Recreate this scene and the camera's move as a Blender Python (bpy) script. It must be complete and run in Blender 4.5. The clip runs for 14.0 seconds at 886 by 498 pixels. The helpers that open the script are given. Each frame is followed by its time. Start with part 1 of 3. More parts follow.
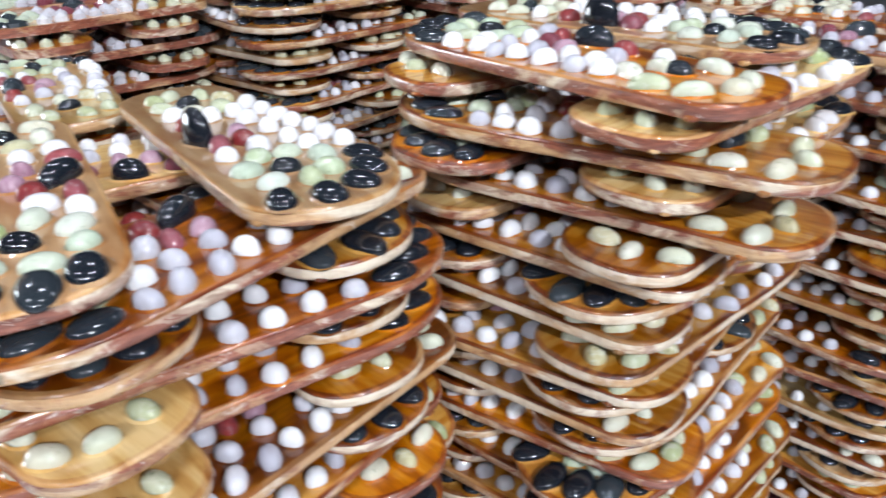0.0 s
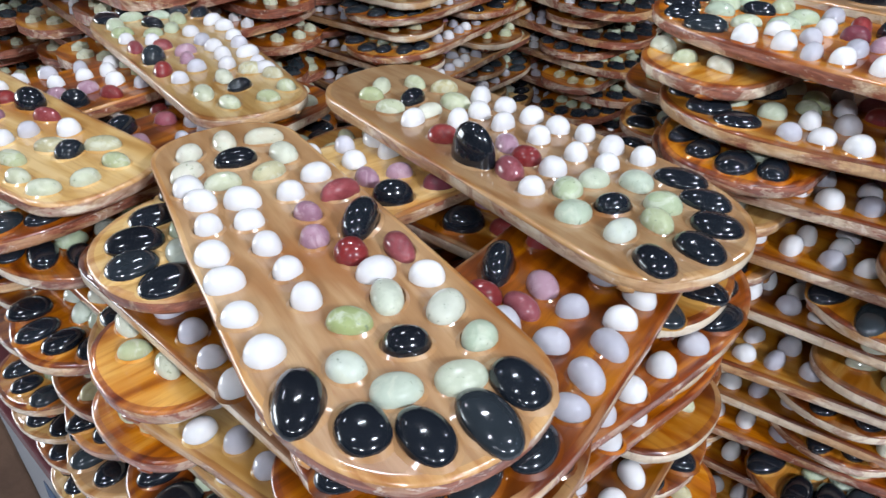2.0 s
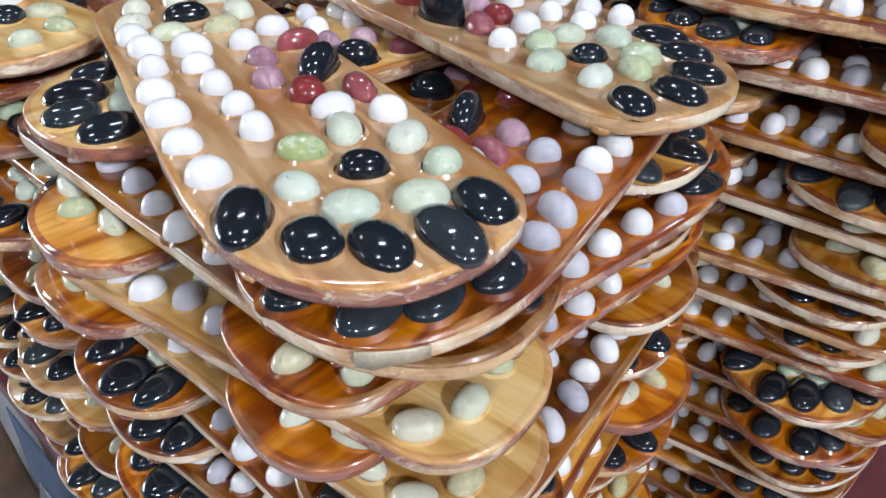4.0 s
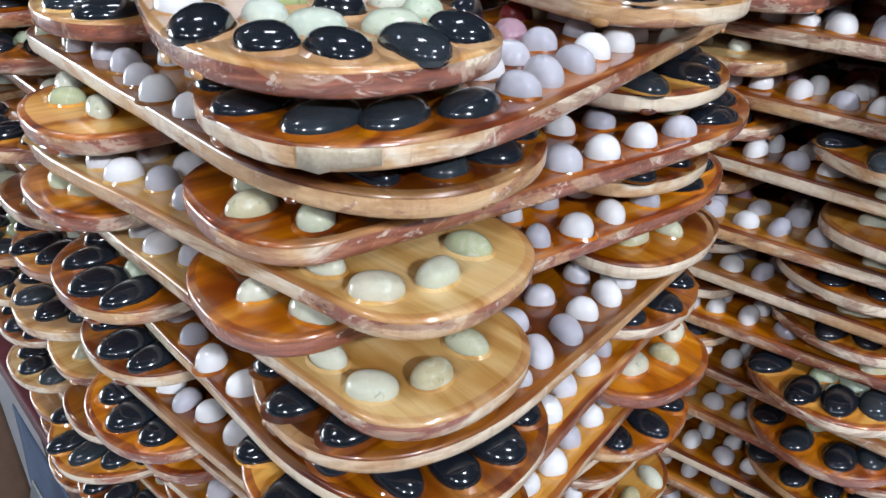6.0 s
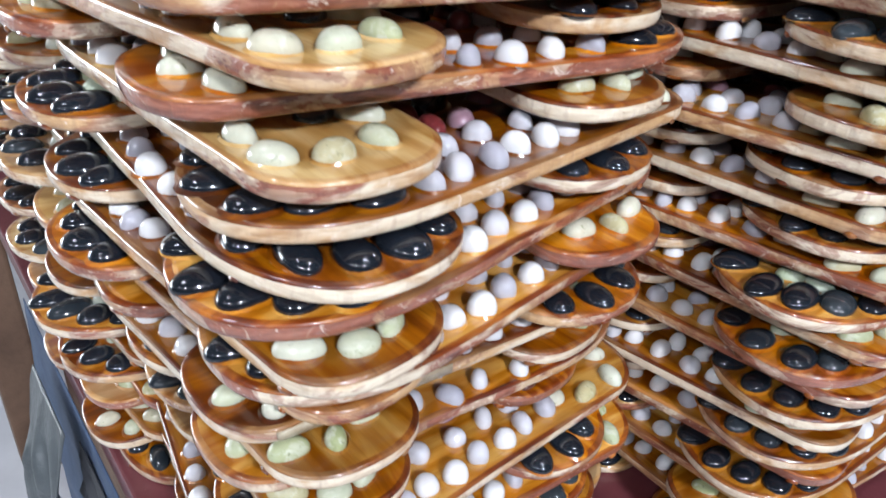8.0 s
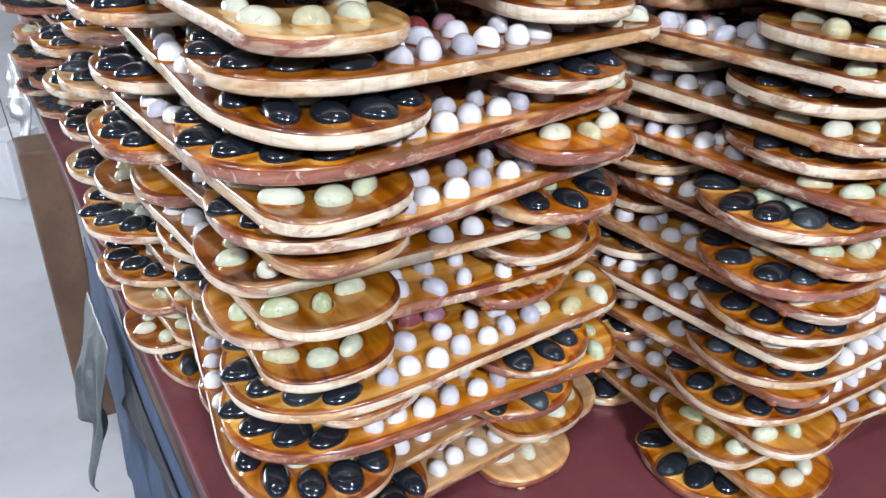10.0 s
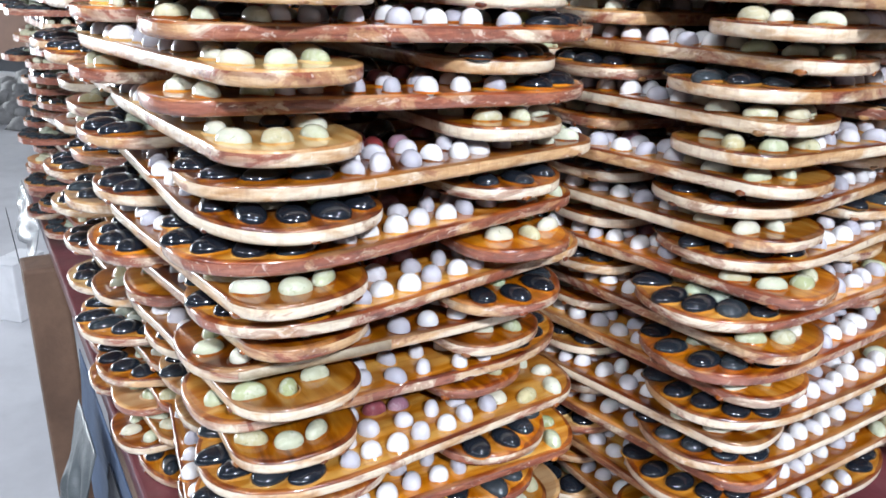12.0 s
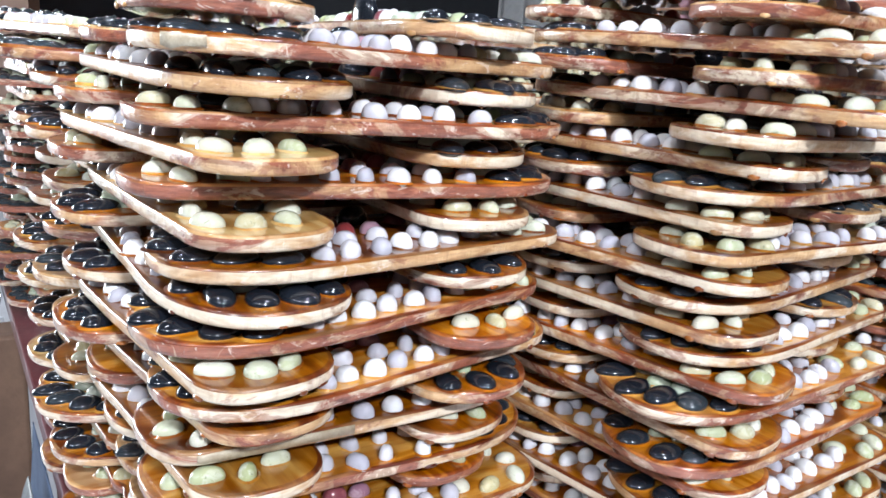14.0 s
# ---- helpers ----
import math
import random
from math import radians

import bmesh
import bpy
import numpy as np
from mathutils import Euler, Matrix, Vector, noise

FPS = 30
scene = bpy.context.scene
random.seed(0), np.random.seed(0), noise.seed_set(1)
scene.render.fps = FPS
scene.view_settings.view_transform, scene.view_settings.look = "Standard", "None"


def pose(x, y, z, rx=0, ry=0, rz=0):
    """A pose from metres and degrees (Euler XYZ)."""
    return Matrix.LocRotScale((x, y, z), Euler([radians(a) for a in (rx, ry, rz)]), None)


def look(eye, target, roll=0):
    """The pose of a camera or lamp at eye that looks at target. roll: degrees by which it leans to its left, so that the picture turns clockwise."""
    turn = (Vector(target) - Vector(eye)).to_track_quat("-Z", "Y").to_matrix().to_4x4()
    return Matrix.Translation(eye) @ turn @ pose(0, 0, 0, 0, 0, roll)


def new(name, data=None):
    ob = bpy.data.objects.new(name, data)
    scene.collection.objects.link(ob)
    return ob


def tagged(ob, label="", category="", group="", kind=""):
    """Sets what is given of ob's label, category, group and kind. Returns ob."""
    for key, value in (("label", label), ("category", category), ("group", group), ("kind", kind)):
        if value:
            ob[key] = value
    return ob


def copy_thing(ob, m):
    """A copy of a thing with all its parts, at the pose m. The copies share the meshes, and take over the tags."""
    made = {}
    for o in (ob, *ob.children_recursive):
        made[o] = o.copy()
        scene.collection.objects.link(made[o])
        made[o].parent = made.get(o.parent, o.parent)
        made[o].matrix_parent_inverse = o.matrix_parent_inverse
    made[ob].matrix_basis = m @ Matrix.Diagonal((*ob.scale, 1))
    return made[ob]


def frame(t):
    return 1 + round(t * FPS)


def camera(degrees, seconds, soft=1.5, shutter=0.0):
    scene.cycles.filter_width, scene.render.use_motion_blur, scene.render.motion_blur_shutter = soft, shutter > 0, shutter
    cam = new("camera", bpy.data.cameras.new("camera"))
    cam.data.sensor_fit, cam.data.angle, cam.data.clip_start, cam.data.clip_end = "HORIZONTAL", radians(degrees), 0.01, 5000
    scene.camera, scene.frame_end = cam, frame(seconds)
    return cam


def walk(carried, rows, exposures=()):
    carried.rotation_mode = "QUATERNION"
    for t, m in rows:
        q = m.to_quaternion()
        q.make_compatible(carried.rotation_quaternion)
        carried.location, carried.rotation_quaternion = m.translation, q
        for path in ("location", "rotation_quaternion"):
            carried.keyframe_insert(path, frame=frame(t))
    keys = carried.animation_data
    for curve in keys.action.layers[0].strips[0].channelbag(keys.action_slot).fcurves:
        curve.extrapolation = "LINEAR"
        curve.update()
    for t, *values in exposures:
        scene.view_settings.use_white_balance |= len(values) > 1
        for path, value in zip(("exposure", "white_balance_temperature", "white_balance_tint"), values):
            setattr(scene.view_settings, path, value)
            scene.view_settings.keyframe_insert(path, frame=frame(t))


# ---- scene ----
cam = camera(62.2, 14.0, soft=1.5, shutter=0.4)
PATH = [
    (0, (0.032, 0.02, 1.413), (-0.018, 1.804, 0.511), -1.1),
    (0.5, (-0.039, 0.045, 1.418), (-0.18, 1.802, 0.474), -2.1),
    (1, (-0.118, 0.091, 1.434), (-0.18, 1.799, 0.396), -2.1),
    (1.5, (-0.151, 0.106, 1.451), (-0.126, 1.758, 0.323), -0.5),
    (2, (-0.168, 0.108, 1.459), (-0.123, 1.748, 0.314), 0.1),
    (2.5, (-0.176, 0.11, 1.459), (-0.114, 1.728, 0.286), 0.4),
    (3, (-0.174, 0.111, 1.437), (-0.073, 1.689, 0.213), 1.1),
    (3.2, (-0.171, 0.109, 1.43), (-0.053, 1.667, 0.182), 1.3),
    (5.3, (-0.143, 0.067, 1.343), (-0.125, 1.756, 0.273), 2.1),
    (5.5, (-0.139, 0.065, 1.333), (-0.134, 1.772, 0.289), 2.3),
    (6, (-0.131, 0.061, 1.319), (-0.166, 1.793, 0.32), 2.3),
    (6.5, (-0.12, 0.052, 1.305), (-0.178, 1.8, 0.335), 2.6),
    (7, (-0.111, 0.039, 1.289), (-0.2, 1.791, 0.329), 3.0),
    (7.5, (-0.099, 0.028, 1.275), (-0.219, 1.769, 0.297), 3.7),
    (8, (-0.069, 0.021, 1.253), (-0.23, 1.739, 0.244), 4.1),
    (8.5, (-0.044, 0.011, 1.235), (-0.26, 1.712, 0.205), 3.9),
    (8.7, (-0.032, 0.004, 1.23), (-0.289, 1.7, 0.202), 3.8),
    (10.8, (0.009, -0.072, 1.217), (-0.398, 1.668, 0.321), 2.5),
    (11, (0.019, -0.08, 1.219), (-0.419, 1.674, 0.363), 2.1),
    (11.5, (0.029, -0.086, 1.223), (-0.38, 1.701, 0.423), 2.4),
    (12, (0.033, -0.09, 1.225), (-0.347, 1.747, 0.533), 2.5),
    (12.5, (0.036, -0.092, 1.227), (-0.341, 1.764, 0.585), 2.8),
    (13, (0.037, -0.091, 1.226), (-0.301, 1.789, 0.633), 3.5),
    (13.5, (0.038, -0.094, 1.229), (-0.316, 1.8, 0.695), 4.1),
    (14, (0.036, -0.096, 1.235), (-0.293, 1.815, 0.744), 4.9),
]
walk(cam, [(t, look(eye, target, roll)) for t, eye, target, roll in PATH],
     [(0, -0.34), (1, -0.52), (3, -0.6), (5.5, -0.6), (6.5, -0.45), (7.5, -0.22), (8.5, -0.2), (11, -0.02), (14, 0.06)])

# ---- light ----
world = bpy.data.worlds.new("world")
scene.world = world
world.use_nodes = True
sky = world.node_tree.nodes.new("ShaderNodeTexSky")
sky.sky_type, sky.sun_disc, sky.sun_elevation, sky.sun_rotation = "NISHITA", False, radians(50), radians(200)
world.node_tree.links.new(sky.outputs[0], world.node_tree.nodes["Background"].inputs[0])
world.node_tree.nodes["Background"].inputs[1].default_value = 0.06
scene.view_settings.exposure = 0.0


def area_lamp(name, m, wide, deep, watts, tint=(1, 1, 1)):
    data = bpy.data.lights.new(name, "AREA")
    data.shape, data.size, data.size_y, data.energy, data.color = "RECTANGLE", wide, deep, watts, tint
    ob = new(name, data)
    ob.matrix_world = m
    return ob


# short ceiling lamps in rows, and an unseen row behind the camera, added to brighten the stacks it faces
LAMPS = [(-1.3, 0.0, 3.2, 17), (0.7, 0.1, 3.2, 28), (-0.4, 1.6, 3.2, 14), (1.6, 2.2, 3.2, 14), (-2.2, 2.4, 3.2, 14),
         (-1.9, -1.8, 3.0, 8), (-0.7, -2.4, 3.0, 62), (1.5, -2.0, 3.0, 172)]
for lx, ly, lz, watts in LAMPS:
    area_lamp("ceiling_lamp_light", look((lx, ly, lz), (-0.1, 0.5, 0.9)) if ly < -1 else pose(lx, ly, lz, 0, 0, 30), 0.45, 0.12, watts, (0.885, 0.94, 1.07))
# area lamp for daylight through an assumed, unseen wide doorway, added to brighten the floor
area_lamp("doorway_light", look((-11.5, 4.5, 1.8), (-1.0, 2.5, 0.6)), 8.0, 3.0, 1800, (0.86, 0.93, 1.0))


# ---- materials ----
def material(name):
    m = bpy.data.materials.new(name)
    m.use_nodes = True
    nt = m.node_tree
    return m, nt, nt.nodes["Principled BSDF"]


def node(nt, kind, **values):
    n = nt.nodes.new(kind)
    for key, value in values.items():
        n.inputs[key].default_value = value
    return n


def ramp(nt, source, stops):
    r = nt.nodes.new("ShaderNodeValToRGB")
    while len(r.color_ramp.elements) < len(stops):
        r.color_ramp.elements.new(0.5)
    for e, (at, c) in zip(r.color_ramp.elements, stops):
        e.position, e.color = at, (*c, 1)
    nt.links.new(source, r.inputs[0])
    return r.outputs[0]


def blend(nt, factor, a, b, kind="MIX"):
    n = nt.nodes.new("ShaderNodeMix")
    n.data_type, n.blend_type = "RGBA", kind
    for socket, value in ((n.inputs["Factor"], factor), (n.inputs["A"], a), (n.inputs["B"], b)):
        if isinstance(value, (int, float)):
            socket.default_value = value
        elif isinstance(value, tuple):
            socket.default_value = (*value, 1)
        else:
            nt.links.new(value, socket)
    return n.outputs["Result"]


def scaled(nt, scale, offset=None):
    """Object coordinates times a scale, moved by a random step for each object."""
    tex = nt.nodes.new("ShaderNodeTexCoord")
    m = nt.nodes.new("ShaderNodeVectorMath")
    m.operation = "MULTIPLY_ADD"
    nt.links.new(tex.outputs["Object"], m.inputs[0])
    m.inputs[1].default_value = scale
    info = nt.nodes.new("ShaderNodeObjectInfo")
    mul = nt.nodes.new("ShaderNodeVectorMath")
    mul.operation = "SCALE"
    nt.links.new(info.outputs["Random"], mul.inputs[0])
    mul.inputs["Scale"].default_value = 40.0 if offset is None else offset
    nt.links.new(mul.outputs[0], m.inputs[2])
    return m.outputs[0], info.outputs["Random"]


def noise_tex(nt, vector, scale, detail=4.0, rough=0.55, distortion=0.0):
    n = node(nt, "ShaderNodeTexNoise", Scale=scale, Detail=detail, Roughness=rough, Distortion=distortion)
    nt.links.new(vector, n.inputs["Vector"])
    return n.outputs["Fac"]


def bump(nt, bsdf, height, strength, distance):
    b = node(nt, "ShaderNodeBump", Strength=strength, Distance=distance)
    nt.links.new(height, b.inputs["Height"])
    nt.links.new(b.outputs[0], bsdf.inputs["Normal"])


def wood_top(name, deep, mid, high, stain, share):
    """Varnished wood under clear resin: grain between three tones, with broad blots of a darker stain."""
    m, nt, b = material(name)
    grain_at, rnd = scaled(nt, (7.0, 42.0, 42.0))
    grain = noise_tex(nt, grain_at, 1.6, 3.0, 0.5, 1.0)
    fine_at, _ = scaled(nt, (30.0, 420.0, 420.0), 31.0)
    fine = noise_tex(nt, fine_at, 1.0, 3.0, 0.6, 0.3)
    blot_at, _ = scaled(nt, (11.0, 19.0, 19.0), 17.0)
    blot = noise_tex(nt, blot_at, 1.0, 3.0, 0.5, 0.6)
    base = ramp(nt, grain, [(0.30, deep), (0.47, mid), (0.64, high)])
    base = blend(nt, ramp(nt, blot, [(share, (0, 0, 0)), (share + 0.22, (0.85, 0.85, 0.85))]), base, stain)
    base = blend(nt, ramp(nt, fine, [(0.52, (0, 0, 0)), (0.72, (0.42, 0.42, 0.42))]), base, deep)
    hsv = nt.nodes.new("ShaderNodeHueSaturation")
    nt.links.new(base, hsv.inputs["Color"])
    value = nt.nodes.new("ShaderNodeMapRange")
    nt.links.new(rnd, value.inputs[0])
    value.inputs[3].default_value, value.inputs[4].default_value = 0.55, 1.12
    hsv.inputs["Saturation"].default_value = 1.08
    nt.links.new(value.outputs[0], hsv.inputs["Value"])
    nt.links.new(hsv.outputs[0], b.inputs["Base Color"])
    b.inputs["Roughness"].default_value = 0.34
    b.inputs["Coat Weight"].default_value = 1.0
    b.inputs["Coat Roughness"].default_value = 0.06
    b.inputs["Coat IOR"].default_value = 1.5
    wav_at, _ = scaled(nt, (30.0, 30.0, 30.0), 9.0)
    bump(nt, b, noise_tex(nt, wav_at, 1.6, 2.0), 0.3, 0.002)
    return m


def wood_edge():
    """The sawn rim: bare pale wood with saw marks, long soft patches of red-brown varnish and whitish scrapes."""
    m, nt, b = material("sawn_wood_edge")
    at, rnd = scaled(nt, (26.0, 26.0, 150.0))
    grain = noise_tex(nt, at, 2.0, 4.0, 0.6, 0.8)
    patch_at, _ = scaled(nt, (13.0, 13.0, 30.0), 23.0)
    patch = noise_tex(nt, patch_at, 1.1, 5.0, 0.66, 1.2)
    shift = nt.nodes.new("ShaderNodeMath")
    shift.operation = "MULTIPLY_ADD"
    nt.links.new(rnd, shift.inputs[0])
    shift.inputs[1].default_value = 0.24
    nt.links.new(patch, shift.inputs[2])
    bare = ramp(nt, grain, [(0.30, (0.57, 0.45, 0.31)), (0.55, (0.73, 0.63, 0.475)), (0.75, (0.79, 0.715, 0.58))])
    honey = ramp(nt, grain, [(0.30, (0.37, 0.18, 0.065)), (0.6, (0.57, 0.34, 0.15)), (0.8, (0.69, 0.48, 0.26))])
    stain = ramp(nt, grain, [(0.3, (0.10, 0.022, 0.014)), (0.55, (0.26, 0.068, 0.036)), (0.8, (0.46, 0.19, 0.11))])
    tone_at, _ = scaled(nt, (10.0, 10.0, 22.0), 57.0)
    tone = noise_tex(nt, tone_at, 1.0, 4.0, 0.6, 0.8)
    base = blend(nt, ramp(nt, tone, [(0.46, (0, 0, 0)), (0.56, (0.9, 0.9, 0.9))]), bare, honey)
    base = blend(nt, ramp(nt, shift.outputs[0], [(0.60, (0, 0, 0)), (0.63, (0.5, 0.5, 0.5)), (0.68, (0.6, 0.6, 0.6)), (0.70, (0.95, 0.95, 0.95))]), base, stain)
    scrape_at, _ = scaled(nt, (46.0, 46.0, 85.0), 71.0)
    scrape = noise_tex(nt, scrape_at, 1.0, 5.0, 0.7, 2.2)
    base = blend(nt, ramp(nt, scrape, [(0.60, (0, 0, 0)), (0.66, (0.62, 0.62, 0.62))]), base, (0.76, 0.66, 0.55))
    saw_at, _ = scaled(nt, (240.0, 240.0, 60.0), 13.0)
    saw = noise_tex(nt, saw_at, 1.0, 2.0, 0.5, 0.4)
    base = blend(nt, ramp(nt, saw, [(0.56, (0, 0, 0)), (0.72, (0.28, 0.28, 0.28))]), base, (0.25, 0.12, 0.07))
    nt.links.new(base, b.inputs["Base Color"])
    b.inputs["Roughness"].default_value = 0.45
    gloss = ramp(nt, shift.outputs[0], [(0.40, (0.5, 0.5, 0.5)), (0.62, (1.0, 1.0, 1.0))])
    nt.links.new(gloss, b.inputs["Coat Weight"])
    b.inputs["Coat Roughness"].default_value = 0.07
    dent = nt.nodes.new("ShaderNodeMath")
    dent.operation = "MULTIPLY_ADD"
    nt.links.new(patch, dent.inputs[0])
    dent.inputs[1].default_value = 2.5
    nt.links.new(saw, dent.inputs[2])
    bump(nt, b, dent.outputs[0], 0.5, 0.0016)
    return m


def pebble(name, stops, sub=0.0, grain=0.15, scale=70.0, rough=0.28, fleck=None):
    """Polished stone: a tone for each pebble, cloudy mottling and, on some kinds, coarse flecks."""
    m, nt, b = material(name)
    at, rnd = scaled(nt, (1.0, 1.0, 1.0))
    tone = ramp(nt, rnd, stops)
    mott = noise_tex(nt, at, scale, 4.0, 0.6, 0.5)
    base = blend(nt, ramp(nt, mott, [(0.35, (0, 0, 0)), (0.7, (grain, grain, grain))]), tone, tuple(0.35 * v for v in stops[0][1]))
    if fleck:
        cloud = noise_tex(nt, at, 105.0, 3.0, 0.6, 1.0)
        base = blend(nt, ramp(nt, cloud, [(0.50, (0, 0, 0)), (0.66, (0.7, 0.7, 0.7))]), base, fleck[0])
        spot = noise_tex(nt, at, 260.0, 3.0, 0.65, 0.6)
        base = blend(nt, ramp(nt, spot, [(0.62, (0, 0, 0)), (0.72, (0.75, 0.75, 0.75))]), base, fleck[1])
    nt.links.new(base, b.inputs["Base Color"])
    b.inputs["Roughness"].default_value = rough
    b.inputs["Coat Weight"].default_value = 1.0
    b.inputs["Coat Roughness"].default_value = 0.03
    b.inputs["Specular IOR Level"].default_value = 0.15
    if sub:
        b.inputs["Subsurface Weight"].default_value = sub
        b.inputs["Subsurface Radius"].default_value = (0.5, 0.48, 0.46)
        b.inputs["Subsurface Scale"].default_value = 0.006
    return m


def plain(name, low, high, scale, rough, detail=5.0, relief=0.2, distance=0.004, metal=0.0, coat=0.0):
    m, nt, b = material(name)
    at, _ = scaled(nt, (1.0, 1.0, 1.0))
    fine = noise_tex(nt, at, scale * 9, detail, 0.6)
    broad = noise_tex(nt, at, scale, 4.0, 0.6, 0.5)
    base = ramp(nt, broad, [(0.3, low), (0.7, high)])
    base = blend(nt, ramp(nt, fine, [(0.3, (0.22, 0.22, 0.22)), (0.6, (0, 0, 0))]), base, tuple(0.5 * v for v in low))
    nt.links.new(base, b.inputs["Base Color"])
    b.inputs["Roughness"].default_value, b.inputs["Metallic"].default_value, b.inputs["Coat Weight"].default_value = rough, metal, coat
    bump(nt, b, fine, relief, distance)
    return m


WOODS = [wood_top("milky_tan_wood", (0.29, 0.150, 0.066), (0.40, 0.235, 0.118), (0.49, 0.325, 0.18), (0.30, 0.115, 0.038), 0.53),
         wood_top("honey_wood", (0.27, 0.083, 0.016), (0.50, 0.210, 0.048), (0.65, 0.365, 0.115), (0.18, 0.036, 0.009), 0.48),
         wood_top("amber_wood", (0.095, 0.021, 0.005), (0.25, 0.065, 0.012), (0.45, 0.165, 0.032), (0.050, 0.012, 0.004), 0.50),
         wood_top("pale_yellow_wood", (0.42, 0.225, 0.075), (0.62, 0.40, 0.165), (0.72, 0.52, 0.26), (0.38, 0.135, 0.030), 0.55),
         wood_top("orange_wood", (0.19, 0.045, 0.009), (0.44, 0.140, 0.025), (0.60, 0.275, 0.066), (0.11, 0.020, 0.006), 0.47)]
RIM = wood_edge()
LIP = wood_top("pooled_varnish_gap_shade", (0.075, 0.016, 0.008), (0.20, 0.050, 0.018), (0.42, 0.16, 0.05), (0.55, 0.33, 0.16), 0.50)
LIP_PALE = wood_top("thin_pale_varnish", (0.30, 0.12, 0.04), (0.50, 0.28, 0.12), (0.64, 0.43, 0.23), (0.22, 0.065, 0.022), 0.54)
# translucent lilac whites, greyed further for the shade in the lower courses
WHITE = pebble("white_pebble", [(0.0, (0.64, 0.63, 0.65)), (0.3, (0.53, 0.525, 0.56)), (0.6, (0.43, 0.425, 0.465)), (0.84, (0.39, 0.385, 0.43)), (1.0, (0.58, 0.57, 0.59))], 0.5, 0.2, 90.0)
CHALK = pebble("chalk_white_pebble", [(0.0, (0.74, 0.74, 0.73)), (0.6, (0.68, 0.68, 0.68)), (1.0, (0.62, 0.61, 0.61))], 0.3, 0.1, 90.0)
GREEN = pebble("yellow_green_pebble", [(0.0, (0.42, 0.46, 0.28)), (0.2, (0.60, 0.61, 0.50)), (0.42, (0.36, 0.41, 0.20)), (0.6, (0.64, 0.63, 0.54)), (0.8, (0.46, 0.41, 0.23)), (1.0, (0.52, 0.56, 0.42))], 0.3, 0.25,
               fleck=((0.58, 0.60, 0.48), (0.17, 0.20, 0.11)))
JADE = pebble("pale_jade_pebble", [(0.0, (0.40, 0.48, 0.35)), (0.25, (0.55, 0.59, 0.52)), (0.45, (0.32, 0.38, 0.16)), (0.65, (0.58, 0.60, 0.52)), (0.82, (0.40, 0.47, 0.30)), (1.0, (0.50, 0.55, 0.44))], 0.3, 0.25,
              fleck=((0.54, 0.58, 0.46), (0.15, 0.19, 0.13)))
MAUVE = pebble("mauve_pebble", [(0.0, (0.34, 0.19, 0.25)), (0.5, (0.40, 0.25, 0.30)), (1.0, (0.26, 0.12, 0.17))], 0.2, 0.3, fleck=((0.46, 0.32, 0.36), (0.22, 0.09, 0.13)))
BLACK = pebble("black_pebble", [(0.0, (0.008, 0.010, 0.014)), (0.75, (0.012, 0.016, 0.022)), (1.0, (0.035, 0.046, 0.052))], 0.0, 0.3, 60.0, 0.22)
RED = pebble("red_pebble", [(0.0, (0.20, 0.022, 0.022)), (0.5, (0.27, 0.038, 0.034)), (0.75, (0.30, 0.095, 0.11)), (1.0, (0.17, 0.04, 0.06))], 0.1, 0.5, fleck=((0.16, 0.03, 0.035), (0.36, 0.13, 0.13)))
CONCRETE = plain("concrete_floor", (0.46, 0.47, 0.49), (0.60, 0.61, 0.63), 0.9, 0.7)
TABLE = plain("maroon_painted_board", (0.085, 0.020, 0.026), (0.14, 0.036, 0.042), 7.0, 0.38, coat=0.3)
TIMBER = plain("rough_timber", (0.085, 0.048, 0.030), (0.17, 0.10, 0.062), 6.0, 0.8, relief=0.5)
DARKWALL = plain("dark_wall", (0.018, 0.020, 0.026), (0.035, 0.038, 0.046), 0.6, 0.85)
BROWNWALL = plain("brown_board_wall", (0.13, 0.06, 0.035), (0.20, 0.10, 0.06), 0.9, 0.7)
PLASTIC = plain("grey_plastic_sheet", (0.045, 0.055, 0.058), (0.095, 0.11, 0.115), 14.0, 0.42, relief=0.35)
CLEAR = plain("clear_plastic_film", (0.26, 0.28, 0.30), (0.38, 0.40, 0.42), 20.0, 0.2, relief=0.3)
CLEAR.node_tree.nodes["Principled BSDF"].inputs["Transmission Weight"].default_value = 0.5
DENIM = plain("blue_cloth", (0.020, 0.040, 0.085), (0.045, 0.080, 0.15), 18.0, 0.9)
PALE = plain("whitewashed_block", (0.46, 0.45, 0.44), (0.62, 0.61, 0.60), 16.0, 0.8)
RUBBLE = plain("grey_rubble", (0.20, 0.20, 0.20), (0.38, 0.38, 0.37), 9.0, 0.9)
WHITEPANEL = plain("white_panel", (0.70, 0.72, 0.74), (0.80, 0.81, 0.82), 1.5, 0.6)
BLUEPANEL = plain("blue_panel", (0.10, 0.28, 0.52), (0.16, 0.36, 0.60), 2.0, 0.5)
TAPE = plain("yellowed_tape", (0.36, 0.29, 0.19), (0.54, 0.47, 0.34), 90.0, 0.25, coat=0.8)
STEEL = plain("white_lamp_housing", (0.66, 0.67, 0.68), (0.74, 0.75, 0.76), 3.0, 0.4)


# ---- mesh helpers ----
def mesh_of(bm, name, mats, smooth=False):
    me = bpy.data.meshes.new(name)
    bm.normal_update()
    bm.to_mesh(me)
    bm.free()
    for mat in mats:
        me.materials.append(mat)
    if smooth:
        for p in me.polygons:
            p.use_smooth = True
    return me


def part(name, data, parent, m=None, label=""):
    ob = new(name, data)
    ob.parent = parent
    if m is not None:
        ob.matrix_basis = m
    return tagged(ob, label)


